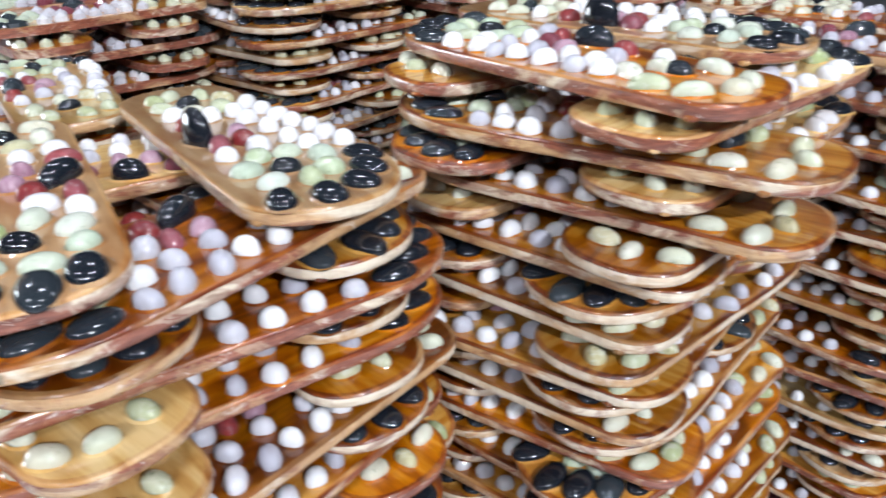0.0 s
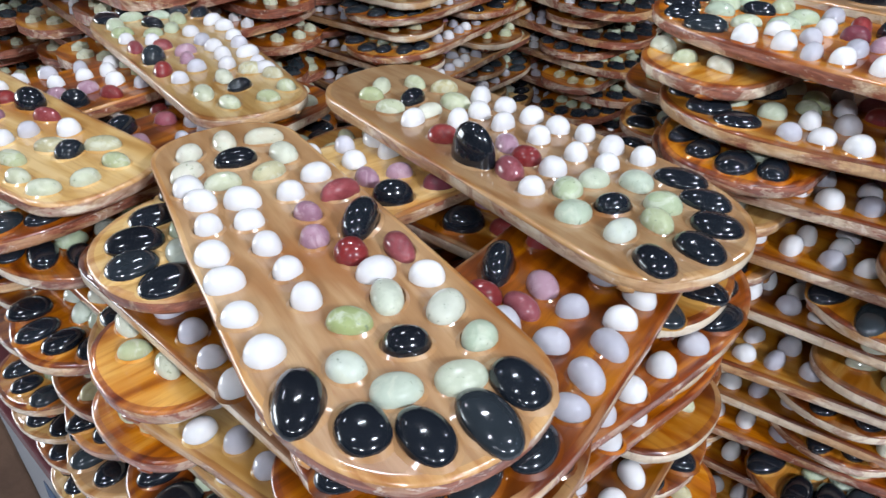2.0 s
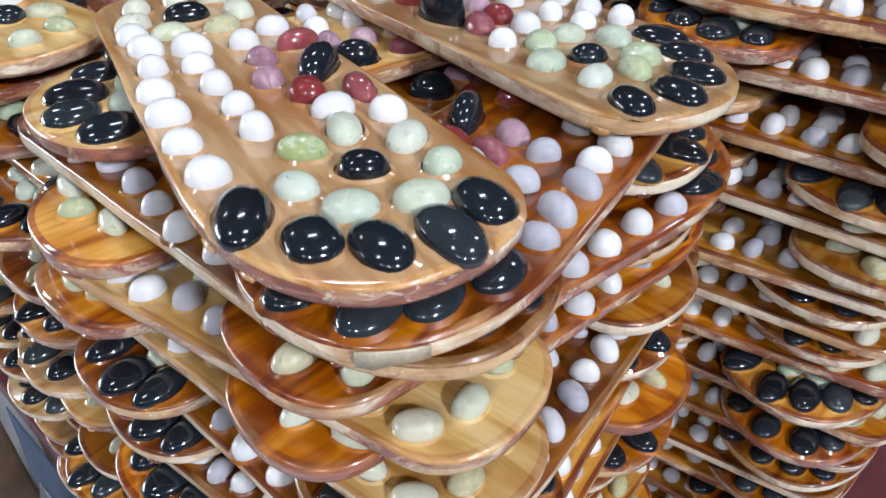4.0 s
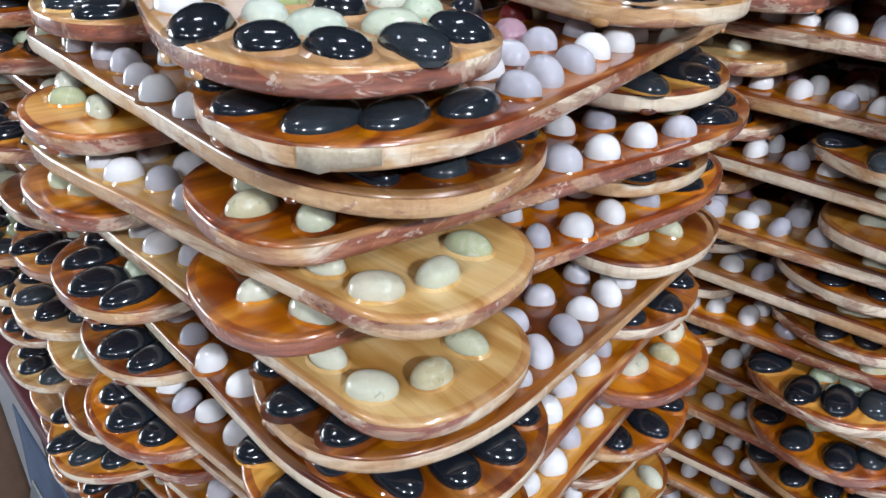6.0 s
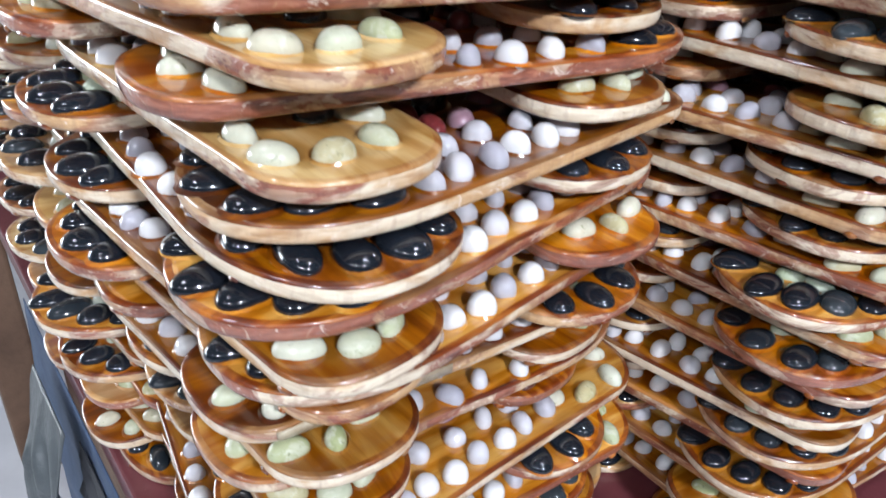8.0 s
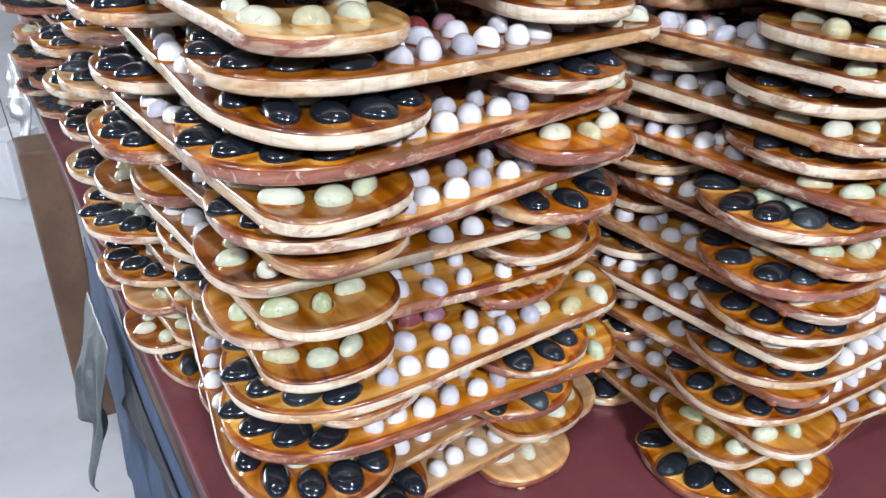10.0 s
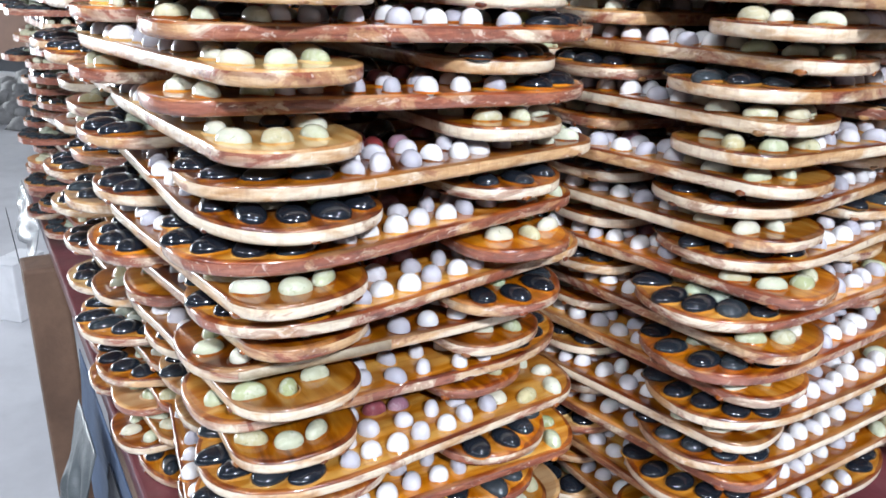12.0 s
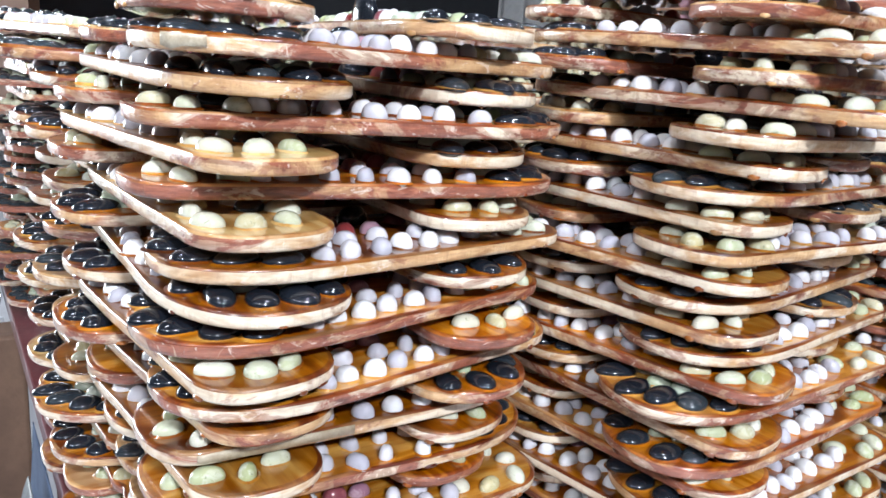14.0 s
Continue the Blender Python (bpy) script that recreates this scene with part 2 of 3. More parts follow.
def box(bm, lo, hi, bevel=0.0, mat=0):
    made = bmesh.ops.create_cube(bm, size=1.0)["verts"]
    for v in made:
        v.co = Vector([lo[k] + (v.co[k] + 0.5) * (hi[k] - lo[k]) for k in range(3)])
    if bevel:
        edges = list({e for v in made for e in v.link_edges})
        bmesh.ops.bevel(bm, geom=edges, offset=bevel, segments=2, affect="EDGES", profile=0.6)
    return made


def structure(name, label, mat, *boxes, bevel=0.0):
    bm = bmesh.new()
    for lo, hi in boxes:
        box(bm, lo, hi, bevel)
    return tagged(new(name, mesh_of(bm, name, [mat])), label, kind="structure")


# ---- hall ----
FLOOR = 0.15
structure("floor", "pale grey concrete floor of the hall", CONCRETE, ((-12, -5, -0.05), (9, 14, FLOOR)))
structure("ceiling", "dark high ceiling of the hall", DARKWALL, ((-12, -5, 4.2), (9, 14, 4.35)))
structure("wall_north", "dark far wall of the hall", DARKWALL, ((-12, 14, 0), (9, 14.2, 4.2)))
structure("wall_east", "dark side wall of the hall", DARKWALL, ((9, -5, 0), (9.2, 14.2, 4.2)))
structure("wall_south", "dark rear wall of the hall", DARKWALL, ((-12, -5.2, 0), (9, -5, 4.2)))
structure("wall_west_end", "brown boarded end of the side wall", BROWNWALL, ((-12.2, 9.5, 0), (-12, 14.2, 4.2)))
structure("wall_partition", "brown boarded partition standing across the hall", BROWNWALL, ((-12, 6.4, FLOOR + 0.12), (-5.3, 6.55, 4.2)))
structure("baseboard", "dark plinth below the brown partition", DARKWALL, ((-12, 6.42, FLOOR), (-5.3, 6.54, FLOOR + 0.12)))
# unseen wall, left open for the added daylight lamp
structure("wall_west", "dark unseen wall with an assumed wide doorway", DARKWALL, ((-12.2, -5, 0), (-12, 0, 4.2)), ((-12.2, 9, 0), (-12, 9.5, 4.2)), ((-12.2, 0, 3.4), (-12, 9, 4.2)))

# ---- table ----
TABLE_Z, EDGE_AT = 0.76, Vector((-0.526, 0.585, 0))
TABLE_M = Matrix.Translation((EDGE_AT.x, EDGE_AT.y, 0)) @ Matrix.Rotation(radians(-45), 4, "Z")  # x along the edge, y inwards


def table():
    top = tagged(new("display_table"), "long low table with a maroon painted top and rough timber legs", "table")
    top.matrix_world = TABLE_M
    bm = bmesh.new()
    box(bm, (-0.99, 0.0, TABLE_Z - 0.03), (0.66, 2.2, TABLE_Z), 0.003)
    part("tabletop", mesh_of(bm, "tabletop", [TABLE]), top, label="maroon painted wooden tabletop")
    for x in (-0.51, 0.56):
        for y in (-0.048, 2.1):
            bm = bmesh.new()
            box(bm, (x - 0.04, y, FLOOR), (x + 0.04, y + 0.065, TABLE_Z - 0.031), 0.006)
            part("leg", mesh_of(bm, "leg", [TIMBER]), top, label="rough brown timber leg")
    bm = bmesh.new()
    box(bm, (-0.95, 0.10, TABLE_Z - 0.11), (0.60, 0.14, TABLE_Z - 0.03), 0.004)
    part("apron", mesh_of(bm, "apron", [TIMBER]), top)
    return top


table()


# ---- pebbles and boards ----
def pebble_mesh(name, mat, length, width, height, seed, power=2.3, around=18, rings=6, lean=0.0):
    """A polished pebble bedded in resin: a lumpy dome with its foot below the board's face."""
    rng = random.Random(seed)
    ph = [rng.uniform(0, 6.28) for _ in range(4)]
    bm = bmesh.new()
    rows = []
    for r in range(rings):
        el = -0.35 + (math.pi / 2 + 0.35) * r / rings
        ring = []
        for k in range(around):
            a = 2 * math.pi * k / around
            ca, sa = math.cos(a), math.sin(a)
            n = (abs(ca) ** power + abs(sa) ** power) ** (-1 / power)
            lump = 1 + 0.05 * math.sin(a + ph[0]) + 0.03 * math.sin(2 * a + ph[1]) + 0.018 * math.sin(3 * a + ph[2])
            c = math.cos(el) ** 0.85
            ring.append(bm.verts.new((length / 2 * n * lump * ca * c, width / 2 * n * lump * sa * c, height * (0.12 + 0.88 * math.sin(el)) + lean * height * c * ca)))
        rows.append(ring)
    top = bm.verts.new((0, 0, height))
    for a, b in zip(rows, rows[1:]):
        for k in range(around):
            bm.faces.new((a[k], a[(k + 1) % around], b[(k + 1) % around], b[k]))
    for k in range(around):
        bm.faces.new((rows[-1][k], rows[-1][(k + 1) % around], top))
    return mesh_of(bm, name, [mat], True)


KINDS = {  # material, length, width, height (mm)
    "white": (WHITE, 15.8, 13.4, 9.8), "chalk": (CHALK, 16.2, 13.8, 9.8), "green": (GREEN, 19.0, 14.6, 8.2), "jade": (JADE, 20.0, 16.4, 8.2),
    "red": (RED, 19.5, 14.5, 9.2), "mauve": (MAUVE, 19.0, 14.0, 8.8), "toe": (BLACK, 28.0, 20.5, 7.6), "core": (BLACK, 22.5, 16.5, 8.6), "arch": (BLACK, 29.0, 19.0, 14.0),
}
PEBBLES, COARSE = {}, {}
for number, (kind, (mat, a, b, h)) in enumerate(KINDS.items()):
    for store, around, rings in ((PEBBLES, 24, 7), (COARSE, 10, 4)):
        rng = random.Random(50 + number)
        store[kind] = [pebble_mesh(kind + "_pebble", mat, a / 1000 * rng.uniform(0.84, 1.16), b / 1000 * rng.uniform(0.86, 1.1),
                                   h / 1000 * rng.uniform(0.9, 1.04), 7 * number + k, rng.uniform(2.0, 2.3), around, rings) for k in range(7)]

# Where the pebbles sit on a right sole: millimetres ahead of the middle, and to its right.
SOLE = {
    "green": [(-115, -22), (-120, 0), (-115, 22), (-93, 29), (-73, 16), (-72, -10), (-88, -25)],
    "chalk": [(-76, 34), (-60, 32), (-50, 13), (-44, -11), (-57, -31), (-34, 36), (-29, 17), (-10, 41), (-4, 17), (13, 43), (19, 16), (39, 45), (43, 17), (65, 44), (40, -18), (55, -36)],
    "mauve": [(-21, -11), (1, -5)],
    "red": [(-32, -34), (22, -15), (30, -36)],
    "arch": [(-1, -31)],
    "jade": [(59, -14), (78, -32), (66, 7), (101, -33), (89, 20), (110, 9), (117, -15)],
    "core": [(-95, 1), (89, -6)],
    "toe": [(95, 42), (119, 28), (134, 11), (139, -12), (130, -32)],
}
SOLE_PAIR = {
    "green": [(-112, -8), (-104, -22), (-101, 13), (-82, 23), (-80, -24), (-60, -9), (-59, 13)],
    "chalk": [(-57, -24), (-37, -4), (-54, 31), (-37, 14), (-33, 33), (-15, 14), (-12, 36), (13, 17), (10, 36), (28, 41), (41, 18), (48, 41), (60, 22), (69, 43), (44, -5), (51, -29)],
    "mauve": [(6, -3)],
    "red": [(-27, -24), (25, -6), (30, -24)],
    "arch": [(5, -30)],
    "jade": [(64, -15), (66, 4), (82, -30), (83, 19), (106, 11), (114, -5), (108, -25)],
    "core": [(-82, -4), (90, -9)],
    "toe": [(97, 41), (119, 31), (135, 15), (141, -8), (134, -33)],
}
HEEL = [(-117, 31), (-129, 9), (-121, -15), (-93, -24), (-72, -2), (-91, 34), (-68, 22)]  # the usual row at the heel
PART_NAME = {"chalk": "white_pebble", "white": "white_pebble", "green": "green_pebble", "jade": "green_pebble", "red": "red_pebble",
             "mauve": "mauve_pebble", "toe": "black_pebble", "core": "black_pebble", "arch": "black_pebble"}
THICK, PITCH = 0.0097, 0.0202


def outline(steps=16):
    """The rim of a right sole, anticlockwise: a tapered board with a round toe and a blunter heel."""
    def half_width(x, outer):
        t = (x + 0.157) / 0.314
        return (0.041 + 0.015 * min(1, t / 0.7) if outer else 0.043 + 0.009 * min(1, t / 0.8))
    toe_in, toe_out, heel = 0.114, 0.074, -0.112
    pts = []
    for outer in (False, True):
        side = []
        toe0 = toe_out if outer else toe_in
        for k in range(steps + 1):
            a = math.pi / 2 * k / steps
            x = toe0 + (0.157 - toe0) * math.cos(a) ** 0.9
            side.append((x, half_width(toe0, outer) * math.sin(a) ** 0.9))
        for k in range(1, 6):
            x = toe0 + (heel - toe0) * k / 6
            side.append((x, half_width(x, outer)))
        for k in range(steps + 1):
            a = math.pi / 2 * k / steps
            side.append((heel - (0.149 + heel) * math.sin(a) ** 0.85, half_width(heel, outer) * math.cos(a) ** 0.85))
        pts.append(side)
    inner, outer = pts
    ring = [(x, w) for x, w in inner] + [(x, -w) for x, w in reversed(outer[1:-1])]
    return ring


def plank_mesh(left, seed, spots, wood):
    """One sole-shaped board with eased rims and a low lip of resin round each pebble."""
    rng = random.Random(seed)
    flip = -1 if left else 1
    ph = [rng.uniform(0, 6.28) for _ in range(3)]
    ring = [(x, flip * y) for x, y in outline()]
    if left:
        ring.reverse()
    wob = [1 + 0.012 * math.sin(2 * math.atan2(y, x) + ph[0]) + 0.007 * math.sin(5 * math.atan2(y, x) + ph[1]) for x, y in ring]
    levels = [(0.965, 0.0, 1), (0.99, 0.0012, 1), (1.0, 0.003, 1), (1.0, THICK - 0.0016, 1), (0.994, THICK - 0.0004, 2), (0.977, THICK, 2), (0.945, THICK + 0.0001, 2)]
    bm = bmesh.new()
    rows = [[bm.verts.new((x * w * (1 - (1 - s) * 0.45), y * w * s, z)) for (x, y), w in zip(ring, wob)] for s, z, _ in levels]
    n = len(ring)
    for (a, b), lev in zip(zip(rows, rows[1:]), levels[1:]):
        for k in range(n):
            f = bm.faces.new((a[k], a[(k + 1) % n], b[(k + 1) % n], b[k]))
            f.material_index, f.smooth = lev[2], True
    f = bm.faces.new(rows[-1])
    # underside takes the lip's varnish tone, added to deepen the shade between courses
    f = bm.faces.new(list(reversed(rows[0])))
    f.material_index = 2
    for k in rng.sample(range(n), 3):  # hardened drips of resin under the rim
        (x, y), w = ring[k], wob[k]
        x2, y2 = ring[(k + 1) % n]
        along = math.atan2(y2 - y, x2 - x)
        m = Matrix.Translation((x * w * 0.993, y * w * 0.993, 0.0012)) @ Matrix.Rotation(along, 4, "Z") @ Matrix.Diagonal((rng.uniform(0.003, 0.007), 0.0013, rng.uniform(0.0012, 0.0026), 1))
        made = bmesh.ops.create_icosphere(bm, subdivisions=1, radius=1.0, matrix=m)["verts"]
        for f in {f for v in made for f in v.link_faces}:
            f.material_index, f.smooth = 2, True
    for x, y, turn, a, b in spots:
        outer, inner = [], []
        for k in range(20):
            ang = 2 * math.pi * k / 20
            for store, grow, z in ((outer, 1.17, THICK + 0.00005), (inner, 0.97, THICK + 0.0012)):
                px, py = a / 2 * grow * math.cos(ang), b / 2 * grow * math.sin(ang)
                store.append(bm.verts.new((x + px * math.cos(turn) - py * math.sin(turn), y + px * math.sin(turn) + py * math.cos(turn), z)))
        for k in range(20):
            f = bm.faces.new((outer[k], outer[(k + 1) % 20], inner[(k + 1) % 20], inner[k]))
            f.smooth = True
    return mesh_of(bm, "plank", [wood, RIM, LIP_PALE if wood in (WOODS[0], WOODS[3]) else LIP])


def sole(left, seed, wood, joined=False):
    """A foot-massage board: plank and pebbles; the middle of its underside is the origin, its toes point along x."""
    rng = random.Random(seed)
    thing = new("massage_board")
    spots, beds = [], []
    wild = 0.0 if seed < 2 else 1.0
    for sort, places in (SOLE_PAIR if left else SOLE).items():
        for px, py in HEEL if wild and sort == "green" else places:
            # milky top boards keep chalk white; others mix in the greyer, part-shade white
            kind = "white" if sort == "chalk" and wild and rng.random() < 0.62 else sort
            x = (px + wild * rng.uniform(-2.2, 2.2)) / 1000
            y = (py + wild * rng.uniform(-2.0, 2.0)) / 1000 * (1 if left else -1)
            if kind == "toe":
                turn = math.atan2(y * 0.4, 0.06) + rng.uniform(-0.18, 0.18)
            elif kind == "arch":
                turn = rng.uniform(-0.5, 0.5) + 0.4 * (1 if left else -1)
            else:
                turn = rng.uniform(0, math.pi) if kind not in ("white", "chalk") else rng.uniform(0.9, 2.2)
            data = (COARSE if joined else PEBBLES)[kind][rng.randrange(7)]
            size = rng.uniform(0.90, 1.08)
            tall = 1.75 if kind == "arch" and seed == 1 else 1.0
            beds.append((PART_NAME[kind], data, Matrix.Translation((x, y, THICK)) @ Matrix.Rotation(turn, 4, "Z") @ Matrix.Diagonal((size, size, tall * rng.uniform(0.92, 1.04), 1))))
            spots.append((x, y, turn, KINDS[kind][1] / 1000 * size, KINDS[kind][2] / 1000 * size))
    part("plank", plank_mesh(left, seed, spots, wood), thing, label="varnished sole-shaped wooden plank")
    if joined:
        bm = bmesh.new()
        mats = [WHITE, CHALK, GREEN, JADE, RED, MAUVE, BLACK]
        for _, data, m in beds:
            count = len(bm.faces)
            copy = data.copy()
            copy.transform(m)
            bm.from_mesh(copy)
            bm.faces.ensure_lookup_table()
            for f in bm.faces[count:]:
                f.material_index = mats.index(data.materials[0])
            bpy.data.meshes.remove(copy)
        tagged(part("pebble_bed", mesh_of(bm, "pebble_bed", mats), thing), "rows of polished pebbles set in resin", kind="stuff")
    else:
        for name, data, m in beds:
            part(name, data, thing, m)
    return thing


LABELS = ("milky tan sole-shaped massage board studded with polished pebbles", "honey-varnished wooden massage board set with coloured pebbles in resin",
          "dark amber wooden massage board set with pebbles in resin", "pale yellow wooden massage board with pebbles in glossy resin",
          "orange-brown varnished massage board studded with polished river pebbles")
MODELS = {}
for joined in (False, True):
    for left in (False, True):
        for k in range(5):
            seed = int(left) if k == 0 and not joined else 100 + 20 * k + left + 10 * joined
            MODELS.setdefault((left, joined), []).append(tagged(sole(left, seed, WOODS[k], joined), LABELS[k], "massage board"))
USED = set()


def set_board(left, m, group, model=None, joined=False, rng=random.Random(3)):
    """Lays a board at the pose m; the first use of each model takes the model itself."""
    models = MODELS[(left, joined)]
    k = rng.choice((1, 1, 2, 2, 4, 4, 3, 0)) if model is None else model
    ob = models[k]
    key = (left, joined, k)
    if key in USED:
        ob = copy_thing(ob, m)
    else:
        USED.add(key)
        ob.matrix_basis = m
    return tagged(ob, group=group)


def tape_patch(board, left, span):
    """A strip of yellowed tape stuck round the rim of a sole."""
    ring = [(x, -y if left else y) for x, y in outline()]
    bm = bmesh.new()
    rows = []
    for k in range(span[0], span[1] + 1):
        x, y = ring[k]
        low = THICK * (0.25 + 0.35 * noise.noise(Vector((k * 1.7, 3.0, span[0]))))
        crinkle = 1.012 + 0.008 * noise.noise(Vector((k * 2.3, 0.5, span[1])))
        rows.append([bm.verts.new((x * crinkle, y * crinkle, z)) for z in (low, THICK * 0.7, THICK - 0.0008)])
    for a, b in zip(rows, rows[1:]):
        for k in range(2):
            bm.faces.new((a[k], a[k + 1], b[k + 1], b[k]))
    me = mesh_of(bm, "tape", [TAPE], True)
    ob = part("tape", me, board, label="strip of yellowed sticky tape")
    thick = ob.modifiers.new("thick", "SOLIDIFY")
    thick.thickness, thick.offset = 0.0004, 0.0
    return ob


class Stack:
    """A crosswise stack: x points to its front, y to its right; course 1 lies on top."""

    def __init__(self, x, y, turn, courses, group, pitch=PITCH, joined=False, seed=1):
        self.at = Matrix.Translation((x, y, TABLE_Z)) @ Matrix.Rotation(radians(turn), 4, "Z")
        self.courses, self.group, self.pitch, self.joined = courses, group, pitch, joined
        self.rng = random.Random(seed)

    def lay(self, course, left, x, y, heading, model=None, tip=0.0, lean=0.0, lift=0.0):
        z = (self.courses - course) * self.pitch + 0.0004 + lift
        m = self.at @ pose(x / 1000, y / 1000, z, lean, tip, heading)
        return set_board(left, m, self.group, model, self.joined, self.rng)

    def along(self, course, pl, pr):
        """Two boards that point to the front or back. Each: toes in front?, x, y, turn."""
        return [self.lay(course, toes == (side > 0), x, side * 70 + y, (0 if toes else 180) + turn, *model) for (toes, x, y, turn, *model), side in ((pl, -1), (pr, 1))]

    def across(self, course, qf, qb):
        """Two boards that lie across. Each: toes to the left?, x, y, turn."""
        return [self.lay(course, toes == (side > 0), side * 65 + x, y, (-90 if toes else 90) + turn, *model) for (toes, x, y, turn, *model), side in ((qf, 1), (qb, -1))]

    def fill(self, first, last, along_first=True, spread=9.0, toes=0.5, back=0.0):
        """Courses laid by chance; back draws the boards' ends in from the front and left faces."""
        r = self.rng
        for c in range(first, last + 1):
            lengthwise = ((c - first) % 2 == 0) == along_first
            dx, dy = (-back, 0) if lengthwise else (0, back)
            pair = [(r.random() < toes, dx + r.uniform(-spread, spread), dy + r.uniform(-spread, spread), r.uniform(-4, 4)) for _ in range(2)]
            (self.along if lengthwise else self.across)(c, *pair)


TURN = -45.5
front = Stack(-0.155, 0.437, TURN, 25, "boards in the front stack", pitch=0.0204, seed=11)
front.along(1, (True, -24, -7, -14.4, 0), (True, -24, 1, -5.8, 0))
toe_tape = front.across(2, (True, 4, 4, 8.1, 2), (True, -15, 7, -9.9, 3))
front.along(3, (True, -20, -22, 4.7, 4), (True, -32, -6, 6.3, 1))
front.across(4, (False, 7, -7, -4.6, 2), (False, -5, -22, -1.6, 1))
front.along(5, (False, -5, -31, 7.2, 3), (True, -30, -10, 5.2, 4))
front.across(6, (False, -1, -5, -3.9, 4), (False, -12, -29, -1.5, 4))
front.along(7, (False, -1, -23, 1.4, 3), (False, -13, -4, 0.5, 4))
front.across(8, (True, 17, 10, 4.5, 2), (True, 3, -23, -1.3, 2))
front.along(9, (True, 1, -25, 4.0, 4), (True, -20, -11, 8.8, 2))
front.across(10, (True, 17, 0, 6.0, 1), (True, 6, -17, -2.4, 2))
front.along(11, (False, 14, -30, 4.3, 4), (False, -2, 6, -0.2, 4))
front.across(12, (True, 18, 11, 5.3, 1), (True, 12, -24, -0.7, 4))
front.along(13, (False, -11, -19, 5.7, 2), (True, -10, -1, 4.1, 2))
heel_tape = front.across(14, (False, -1, -3, 1.6, 2), (False, 3, -9, -0.8, 1))
front.along(15, (False, -13, -23, 3.2, 1), (False, -21, -6, 6.6, 2))
front.across(16, (False, -4, 1, 0.7, 1), (True, 7, 8, 3.0, 4))
front.along(17, (False, -15, -5, -5.3, 4), (False, -32, -5, 2.8, 2))
front.across(18, (True, 18, 11, -0.2, 1), (True, 5, 14, -1.0))
front.along(19, (False, -19, 11, 0.2, 2), (True, -9, -5, 5.4, 4))
front.across(20, (True, 20, 8, -6.1, 1), (False, -0, 21, 2.7))
front.along(21, (True, -4, -21, -4.5, 4), (True, -13, -0, 0.2, 1))
front.across(22, (True, 0, 8, 3.0), (True, 4, 21, 1.6))
front.along(23, (True, -3, -8, 3.0), (False, -13, 29, -2.1, 1))
front.across(24, (True, 4, 25, 0.1), (True, -1, 20, 3.4))
front.along(25, (True, 1, -6, -2.0), (False, -9, 7, 3.4))

right = Stack(0.167, 0.567, TURN, 28, "boards in the second stack", pitch=0.0199, seed=12)
right.along(1, (False, -8, -8, -5.3, 4), (True, -60, -24, 3.0))
right.across(2, (False, 3, 5, 1.1, 3), (False, -21, 1, -8.6, 1))
right.along(3, (False, 26, -15, 10.4, 1), (False, -55, -19, 1.6))
right.across(4, (False, 0, 16, 4.1, 3), (True, 3, -19, -0.9))
right.along(5, (False, 22, -10, 6.9, 1), (True, -64, -61, 8.0))
right.across(6, (False, 1, -1, 4.6, 4), (False, -2, -12, -1.2))
right.along(7, (False, -28, -22, 5.0, 4), (False, -61, -46, 9.2))
right.across(8, (True, -19, 8, 1.6, 1), (True, -9, -6, -0.7))
right.along(9, (False, -41, -28, 3.4, 4), (True, -59, -33, 6.7))
right.across(10, (False, -8, -5, 2.1, 1), (False, -6, -8, -1.9))
right.along(11, (False, -36, -42, 8.5, 1), (False, -65, -33, 6.8))
right.across(12, (True, -29, 12, 4.4, 2), (True, -12, -3, 2.8))
right.along(13, (False, -41, -29, 5.9, 1), (True, -63, -24, 4.9))
right.across(14, (True, -21, 23, 2.0, 1), (False, -5, -2, 1.7))
right.along(15, (False, -24, -19, 10.2, 4), (False, -65, -22, 4.6))
right.across(16, (True, -8, 1, -2.5, 1), (True, -10, 1, 1.3))
right.along(17, (False, -23, -17, 3.9, 4), (True, -62, -16, 7.4))
right.across(18, (True, -4, 4, -0.5, 2), (False, -13, 3, 0.5))
right.along(19, (False, -31, -19, 5.1, 1), (False, -72, -14, 5.5))
right.across(20, (True, 4, 15, -3.4, 4), (True, -13, 3, -0.6))
right.along(21, (False, -34, -27, 7.4, 4), (True, -66, -12, 3.7))
right.across(22, (True, 2, 16, -3.5, 4), (False, -15, 5, 3.4))
right.along(23, (False, -34, -15, 7.5, 4), (False, -62, -9, 2.3))
right.across(24, (True, -3, 14, -4.0, 4), (True, -16, 6, 2.3))
right.along(25, (False, -22, -10, 1.5, 1), (True, -71, -7, 0.9))
right.across(26, (False, -6, 0, -1.3), (False, -19, 8, 2.0))
right.along(27, (False, -10, -2, -2.2, 4), (False, -65, -5, 4.6))
right.across(28, (True, -14, 3, 2.3), (True, -19, 8, 0.9))

corner = Stack(-0.414, 0.635, TURN, 24, "boards in the corner stack", pitch=0.0204, seed=13)
corner.along(1, (False, 0, -3, 7.7, 3), (False, -25, 24, -10.1, 3))
corner.fill(2, 3, False)
lower = Stack(-0.344, 0.596, TURN, 25, "boards in the corner stack", pitch=0.0204, seed=15)
lower.fill(5, 25, True)
for name, x, y, courses, seed in (("middle", -0.196, 1.088, 27, 21), ("rightmost", 0.459, 0.74, 26, 24)):
    Stack(x, y, TURN, courses, "boards in the %s stack" % name, joined=True, seed=seed).fill(1, courses, back=30.0)


